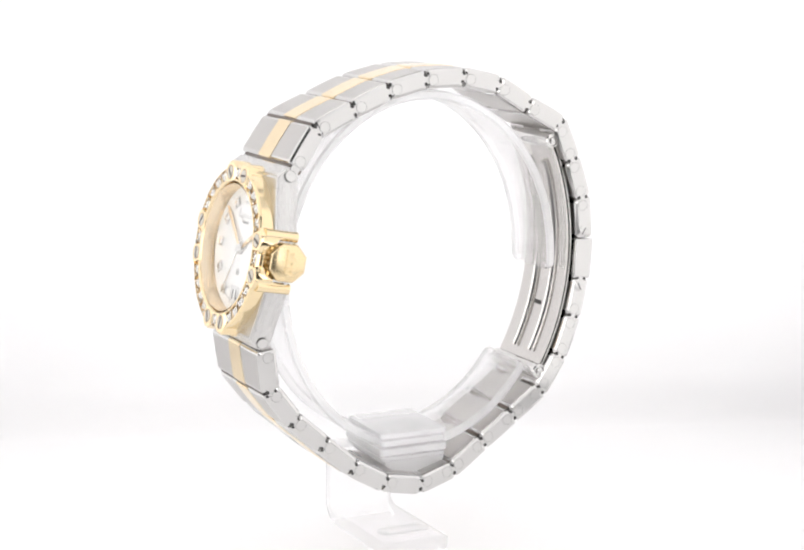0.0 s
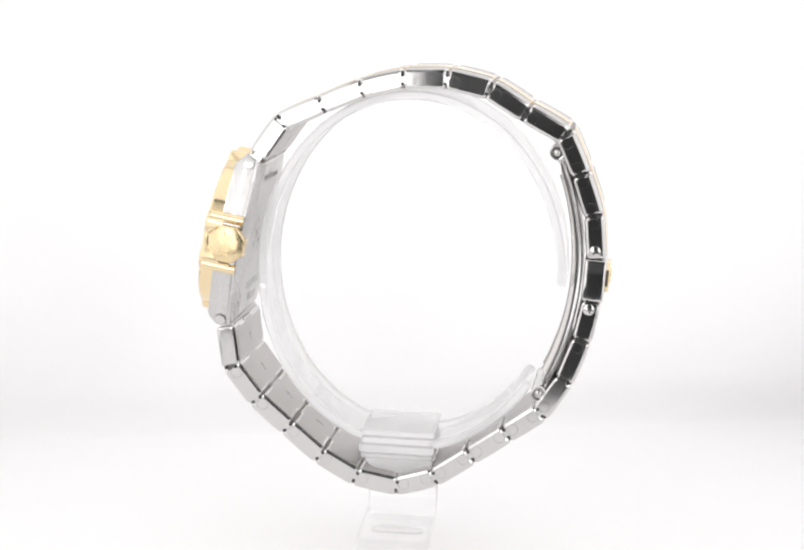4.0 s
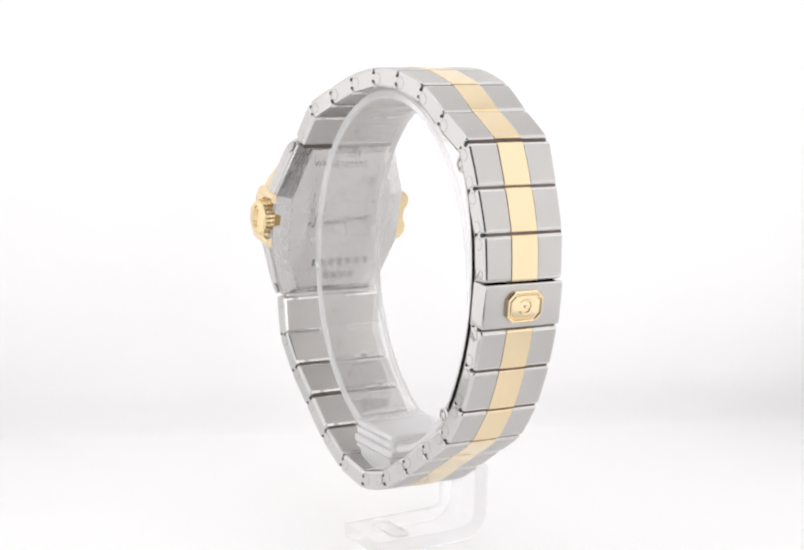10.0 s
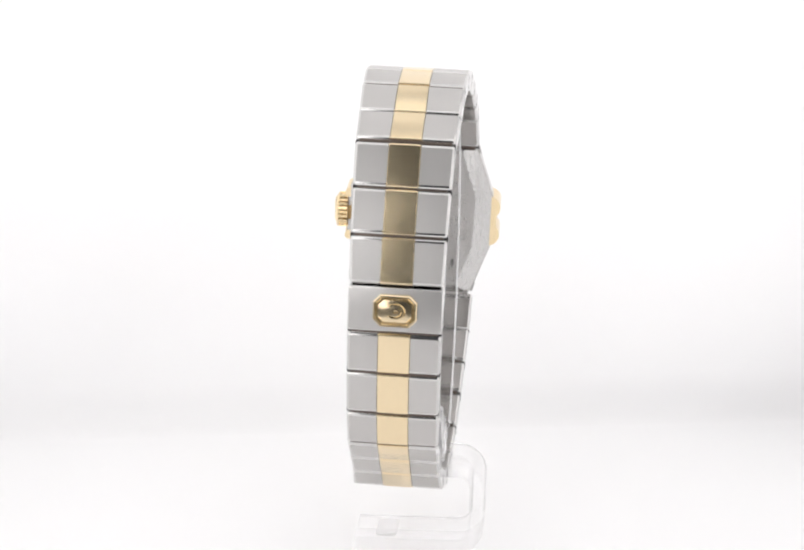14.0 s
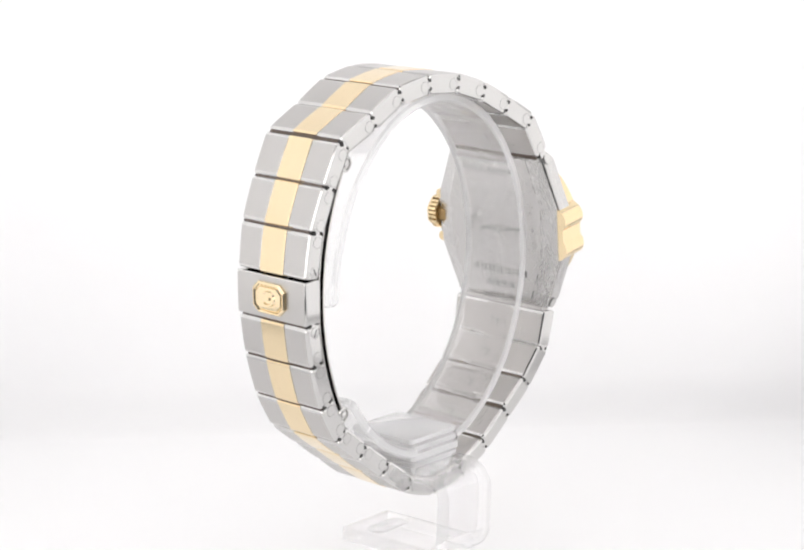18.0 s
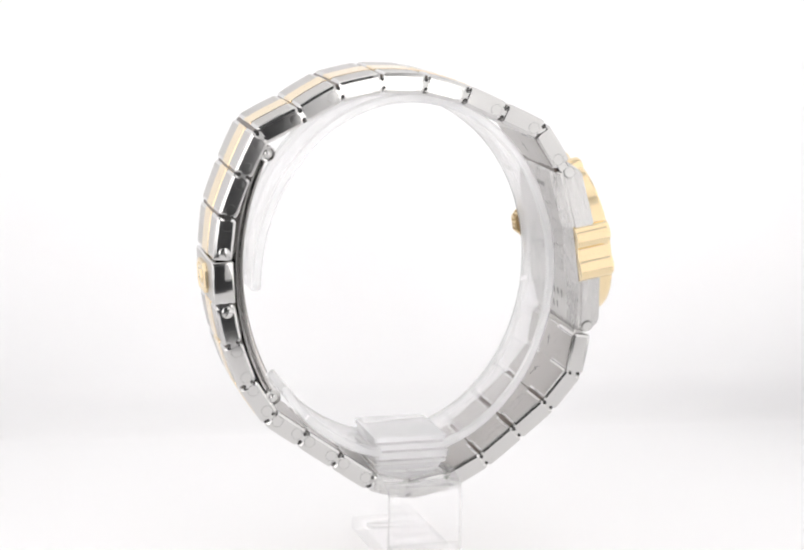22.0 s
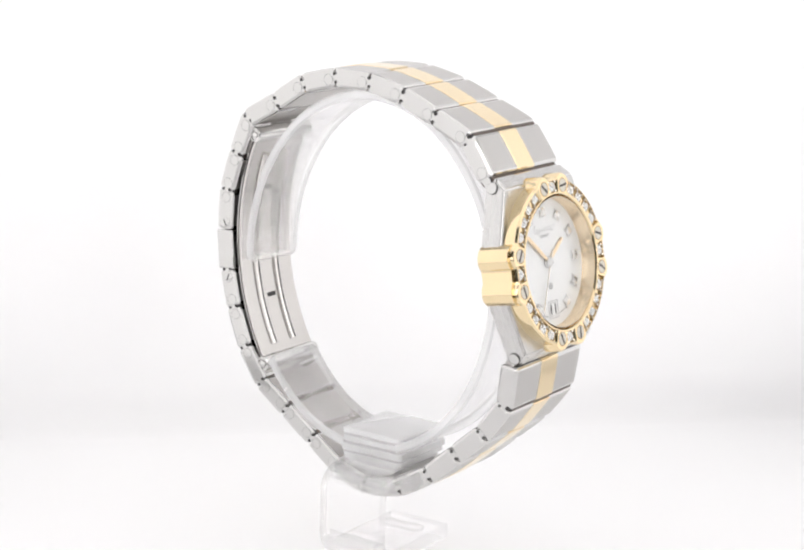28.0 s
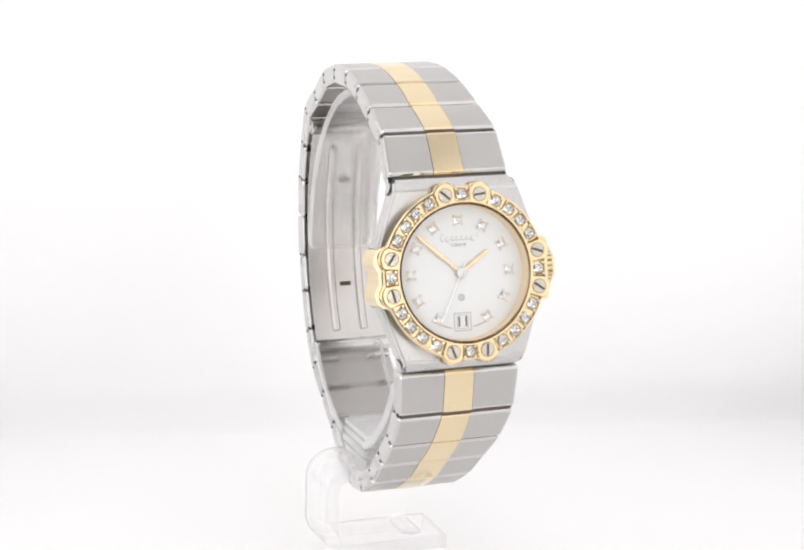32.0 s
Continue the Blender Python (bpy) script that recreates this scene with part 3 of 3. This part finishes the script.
def dial():
    bm = bmesh.new()
    turned(bm, [(0.300, 0.080), (0.300, 0.124), (0.0005, 0.124)], 72)
    face = part("dial", bm, DIAL, watch, in_case(0, 0, -SUNK), "white dial with stone hour marks")
    bm = bmesh.new()
    n = 96
    rings(bm, [[(r * math.cos(2 * math.pi * k / n), r * math.sin(2 * math.pi * k / n), z) for k in range(n)] for r, z in ((0.2995, 0.124), (0.2950, 0.1248), (0.2960, 0.127), (0.2995, 0.165), (0.2995, 0.196))], caps=False)
    part("inner_ring", bm, PALE_GOLD, face, None, "tall gold ring between dial and bezel")
    bm = bmesh.new()
    rings(bm, [[(r * math.cos(radians(45 * j + off)), r * math.sin(radians(45 * j + off)), z) for j in range(8)] for r, z, off in ((0.020, 0.001, 0), (0.020, 0.006, 0), (0.012, 0.012, 22.5))])
    for sx in (-1, 1):
        for sy in (-1, 1):
            box(bm, sx * 0.0175 - 0.006, sx * 0.0175 + 0.006, sy * 0.0175 - 0.006, sy * 0.0175 + 0.006, 0, 0.008, 0.002, 1, 1)
    mark = bpy.data.meshes.new("hour_mark")
    bmesh.ops.recalc_face_normals(bm, faces=bm.faces)
    bm.to_mesh(mark)
    bm.free()
    mark.transform(Matrix.Scale(U, 4))
    for h in range(12):
        if h != 6:
            a = radians(90 - 30 * h)
            meshed("hour_mark", mark, [GEM, SCREW_STEEL], face, Matrix.Translation((0.232 * math.cos(a), 0.232 * math.sin(a), 0.124)) @ Matrix.Rotation(a, 4, "Z"), "clear stone in a four-claw setting", 0)
    # date window
    bm = bmesh.new()
    for a, b, c, d in ((-0.037, 0.037, 0.037, 0.041), (-0.037, 0.037, -0.041, -0.037), (-0.041, -0.037, -0.041, 0.041), (0.037, 0.041, -0.041, 0.041)):
        box(bm, a, b, c, d, 0.124, 0.1255)
    for a, b, c, d in ((-0.024, 0.024, 0.028, 0.031), (-0.024, 0.024, -0.031, -0.028), (-0.027, -0.024, -0.031, 0.031), (0.024, 0.027, -0.031, 0.031)):
        box(bm, a, b, c, d, 0.124, 0.1252)
    part("date_window", bm, FAINT, face, Matrix.Translation((0, -0.218, 0)), "framed date window")
    lettering("date", "11", 0.066, BLACK, face, Matrix.Translation((0, -0.219, 0.1246)))
    lettering("printed_word", "GENEVE", 0.020, INK, face, Matrix.Translation((0, 0.122, 0.1246)))
    # script name as one wavy bar
    bm = bmesh.new()
    rows = []
    for k in range(150):
        a = k / 149
        tall = 0.0080 + 0.014 * math.exp(-((a - 0.04) / 0.05) ** 2) + 0.009 * math.exp(-((a - 0.24) / 0.03) ** 2) + 0.009 * math.exp(-((a - 0.93) / 0.04) ** 2)
        lift = tall * math.sin(a * 46)
        x = -0.086 + 0.172 * a + 0.0085 * math.cos(a * 46) + 0.35 * lift
        y = 0.152 + lift + 0.3 * max(0.0, tall - 0.009)
        rows.append([(x - 0.0009, y - 0.0012, 0.1240), (x + 0.0009, y + 0.0012, 0.1240), (x + 0.0009, y + 0.0012, 0.1247), (x - 0.0009, y - 0.0012, 0.1247)])
    rings(bm, rows)
    part("printed_script", bm, INK, face)
    bm = bmesh.new()
    rings(bm, [[(r * math.cos(k * math.pi / 10), r * math.sin(k * math.pi / 10), z) for k in range(20)] for r, z in ((0.015, 0.124), (0.015, 0.1255), (0.010, 0.1255), (0.010, 0.124))], caps=False)
    box(bm, -0.004, 0.004, -0.004, 0.004, 0.124, 0.1255)
    part("printed_emblem", bm, INK, face, Matrix.Translation((0, -0.110, 0)))
    for s in (-1, 1):
        bm = bmesh.new()
        rows = []
        for k in range(7):
            a = radians(270 + s * (12 + 13 * k / 6))
            rows.append([(r * math.cos(a), r * math.sin(a), z) for r, z in ((0.246, 0.124), (0.250, 0.124), (0.250, 0.125), (0.246, 0.125))])
        rings(bm, rows)
        part("printed_bar", bm, INK, face)


dial()


def clock_hand(name, tail, reach, wide, z, clock_deg, mat, label):
    bm = bmesh.new()
    tip = 0.35 * wide
    outline = [(-0.6 * wide, -tail), (0.6 * wide, -tail), (wide, reach * 0.45), (wide * 0.9, reach * 0.9), (tip, reach), (-tip, reach), (-wide * 0.9, reach * 0.9), (-wide, reach * 0.45)]
    prism(bm, outline, 0, 0.004)
    for v in bm.verts:
        if v.co.z > 0.003:
            v.co.x *= 0.6
    part(name, bm, mat, watch, in_case(0, 0, z - SUNK, -clock_deg), label)


clock_hand("hour_hand", 0.0, 0.165, 0.0112, 0.129, 56, HAND_GOLD, "slim gold hour pointer")
clock_hand("minute_hand", 0.0, 0.262, 0.0108, 0.134, -48.5, HAND_GOLD, "slim gold minute pointer")
clock_hand("second_hand", 0.060, 0.250, 0.0042, 0.139, 206, SILVER, "thin silver seconds pointer")
bm = bmesh.new()
turned(bm, [(0.025, 0.125), (0.025, 0.138), (0.021, 0.143), (0.012, 0.145), (0.0005, 0.1455)], 24)
part("centre_cap", bm, SCREW_STEEL, watch, in_case(0, 0, -SUNK), "round polished cap of the pointers")


def clasp_blades():
    """Two thin curved leaves folded inside the clasp, with hinge barrels at both ends."""
    cx, cz, r = 0.402, 0.127, 1.264
    a0, a1 = radians(154.5), radians(209.3)
    def leaf(name, r0, thick, w, a0, a1, label, mat=LEAF):
        bm = bmesh.new()
        rows = []
        for k in range(29):
            a = a0 + (a1 - a0) * k / 28
            c, s = math.cos(a), math.sin(a)
            rows.append([(cx + q * c, AX + y, cz + q * s) for q, y in ((r0, -w), (r0, w), (r0 + thick, w), (r0 + thick, -w))])
        rings(bm, rows)
        bmesh.ops.bevel(bm, geom=[e for e in bm.edges if abs(e.verts[0].co.y - e.verts[1].co.y) < 1e-5], offset=0.003, segments=1, affect="EDGES")
        return part(name, bm, mat, watch, None, label)
    leaf("clasp_leaf", r + 0.004, 0.007, 0.184, a0, a1, "thin outer steel leaf of the folding clasp")
    inner = leaf("clasp_leaf", r - 0.020, 0.010, 0.192, radians(156), a1, "thin curved steel leaf of the folding clasp")
    for y in (-0.075, 0.075):
        bm = bmesh.new()
        rows = []
        for k in range(29):
            a = radians(160) + radians(46) * k / 28
            c, s = math.cos(a), math.sin(a)
            rows.append([(cx + q * c, AX + y + d, cz + q * s) for q, d in ((r - 0.019, -0.023), (r - 0.036, -0.018), (r - 0.044, -0.008), (r - 0.044, 0.008), (r - 0.036, 0.018), (r - 0.019, 0.023))])
        rings(bm, rows)
        part("rib", bm, LEAF, inner, None, "raised polished rib")
    for deg in (168.7, 194.6):
        a = radians(deg)
        bm = bmesh.new()
        # a dark plate on the leaf gives the shade inside the slot
        box(bm, -0.011, 0.011, -0.030, 0.030, -0.002, 0.002, 0.0015, 1)
        n = Vector((-math.cos(a), 0, -math.sin(a)))
        part("slot", bm, DARK, inner, axes(Vector((-math.sin(a), 0, math.cos(a))), Vector((0, 1, 0)), n, (cx + (r - 0.0205) * math.cos(a), AX, cz + (r - 0.0205) * math.sin(a))), "rectangular slot shown by a dark plate")
    for x, z in ((-0.735, 0.663), (-0.692, -0.498)):
        bm = bmesh.new()
        half = [(0.039, 0.196), (0.037, 0.203), (0.032, 0.207), (0.027, 0.206), (0.024, 0.199), (0.017, 0.199), (0.015, 0.206), (0.009, 0.210), (0.0005, 0.211)]
        turned(bm, [(q, -z) for q, z in half[::-1]] + half, 24)
        part("hinge_barrel", bm, STEEL, watch, axes((1, 0, 0), (0, 0, -1), (0, 1, 0), (x, AX, z)), "round polished hinge barrel")


clasp_blades()

# crystal
bm = bmesh.new()
turned(bm, [(0.299, 0.150), (0.299, 0.156), (0.285, 0.160), (0.0005, 0.161), (0.0005, 0.1505)], 72)
glass = part("crystal", bm, CRYSTAL, watch, CASE, "flat clear watch glass")
glass.visible_shadow = False

# ---- the stand ----
stand = tagged(new("watch_stand"), "clear acrylic watch stand with an open cuff on a bent foot", "display stand")


def cuff():
    """The open ring inside the bracelet, parted behind the clasp: two bent strips, the piece between them left out
    inside the clamp so that the camera sees no arc there.
    """
    bm = bmesh.new()
    w, th, n, tip = 0.182, 0.046, 60, 3.2
    for free, held in ((-144.5, -98.8), (182.5, -73.6)):
        way = 1 if held > free else -1
        turns = [free + way * tip * (1 - math.cos(math.pi / 2 * j / 6)) for j in range(6)]
        turns += [free + way * tip + (held - free - way * tip) * j / n for j in range(n + 1)]
        rows = []
        for deg in turns:
            a = radians(deg)
            c, s = math.cos(a), math.sin(a)
            u = max(0.0, 1 - abs(deg - free) / tip)
            wk = w - 0.045 * (1 - math.sqrt(max(0.0, 1 - u * u)))
            e = 0.006 * u ** 4
            rows.append([(CX + (CA - q) * c, AX - 0.026 + y, CZ + (CB - q) * s) for q, y in ((e, -wk + 0.01), (e, wk - 0.01), (0.01 + e, wk), (th - 0.01 - e, wk), (th - e, wk - 0.01), (th - e, -wk + 0.01), (th - 0.01 - e, -wk), (0.01 + e, -wk))])
        rings(bm, rows)
    bmesh.ops.recalc_face_normals(bm, faces=bm.faces)
    bm.normal_update()
    for f in bm.faces:
        f.material_index = 1 if abs(f.normal.y) > 0.6 else 0
    ob = part("cuff", bm, [ACRYLIC, EDGE], stand, None, "open clear acrylic ring", 40)
    ob.visible_shadow = False
    return ob


CX, CZ, CA, CB = -0.050, 0.045, 0.750, 0.885
cuff()


def bracket():
    """One bent strip: arm under the cuff, leg beside the bracelet, foot on the table."""
    x0, x1, th, skew = -0.155, 0.200, 0.074, 0.040
    lo, hi, y_out, bend = -MID + 0.002, -0.880, -0.438, 0.10
    path = [(0.20, lo + th / 2)]
    path += [(y_out + th / 2 + bend * (1 - math.sin(a)), lo + th / 2 + bend * (1 - math.cos(a))) for a in [math.pi / 2 * j / 8 for j in range(9)]]
    path += [(y_out + th / 2 + bend * (1 - math.cos(a)), hi - th / 2 - bend * (1 - math.sin(a))) for a in [math.pi / 2 * j / 8 for j in range(9)]]
    path += [(-0.236, hi - th / 2)]
    bm = bmesh.new()
    rows = []
    for k, (y, z) in enumerate(path):
        a, b = path[max(0, k - 1)], path[min(len(path) - 1, k + 1)]
        d = Vector((b[0] - a[0], b[1] - a[1])).normalized()
        ny, nz = -d.y, d.x
        h = th / 2
        rows.append([(x - skew * (y - y_out), y + ny * q, z + nz * q) for x, q in ((x0, -h + 0.01), (x0, h - 0.01), (x0 + 0.01, h), (x1 - 0.01, h), (x1, h - 0.01), (x1, -h + 0.01), (x1 - 0.01, -h), (x0 + 0.01, -h))])
    rings(bm, rows)
    ob = part("foot_bracket", bm, BLOCK, stand, None, "bent clear acrylic strip", 40)
    ob.visible_shadow = False
    bm = bmesh.new()
    pill = [(s * 0.085 + 0.052 * math.cos(a), 0.052 * math.sin(a)) for s in (1, -1) for a in [(-math.pi / 2 if s > 0 else math.pi / 2) + math.pi * k / 10 for k in range(11)]]
    rings(bm, [[(x * q, y * q, z) for x, y in pill] for q, z in ((1.0, -0.002), (1.0, 0.004), (0.97, 0.006), (0.86, 0.006), (0.82, 0.002), (0.78, 0.001))])
    plug = part("oval_mark", bm, BLOCK, stand, Matrix.Translation((-0.01, 0.045, lo + th)), "oval moulded mark on the foot")
    plug.visible_shadow = False
    # the clamp: layers with a groove between them, half-round beneath
    bm = bmesh.new()
    rows = []

    def slab(x0, x1, y0, y1, z, c=0.012):
        rows.append([(x - skew * (y - y_out) * 0.4, y, z) for x, y in ((x0 + c, y0), (x1 - c, y0), (x1, y0 + c), (x1, y1 - c), (x1 - c, y1), (x0 + c, y1), (x0, y1 - c), (x0, y0 + c))])
    for k in range(9):
        a = math.pi / 2 * (0.04 + 0.96 * k / 8)
        slab(-0.01 - 0.165 * math.sin(a), -0.01 + 0.165 * math.sin(a), -0.22, 0.14, -0.880 - 0.070 * math.cos(a), 0.004)
    for x0, x1, y0, y1, z0, z1 in ((-0.172, 0.178, -0.235, 0.150, -0.876, -0.853), (-0.180, 0.186, -0.238, 0.158, -0.848, -0.808), (-0.172, 0.176, -0.232, 0.150, -0.803, -0.770),
                                   (-0.182, 0.178, -0.226, 0.146, -0.765, -0.735)):
        slab(x0 + 0.012, x1 - 0.012, y0 + 0.012, y1 - 0.012, z0 - 0.002)
        slab(x0, x1, y0, y1, z0 + 0.004)
        slab(x0, x1, y0, y1, z1 - 0.004)
        slab(x0 + 0.012, x1 - 0.012, y0 + 0.012, y1 - 0.012, z1 + 0.002)
    rings(bm, rows)
    ob = part("clamp_block", bm, CLAMP, stand, None, "clear acrylic block of stacked layers, rounded beneath", 25)
    ob.visible_shadow = False


bracket()


# ---- the turntable's turn ----
def motions():
    turns = [(2.0 * k, 207.4 - 8.6734 * 2.0 * k) for k in range(17)]
    walk(watch, [(t, pose(0, 0, MID * U, LEAN, 0, a)) for t, a in turns])
    walk(stand, [(t, pose(0, 0, MID * U, 0, 0, a)) for t, a in turns])


motions()
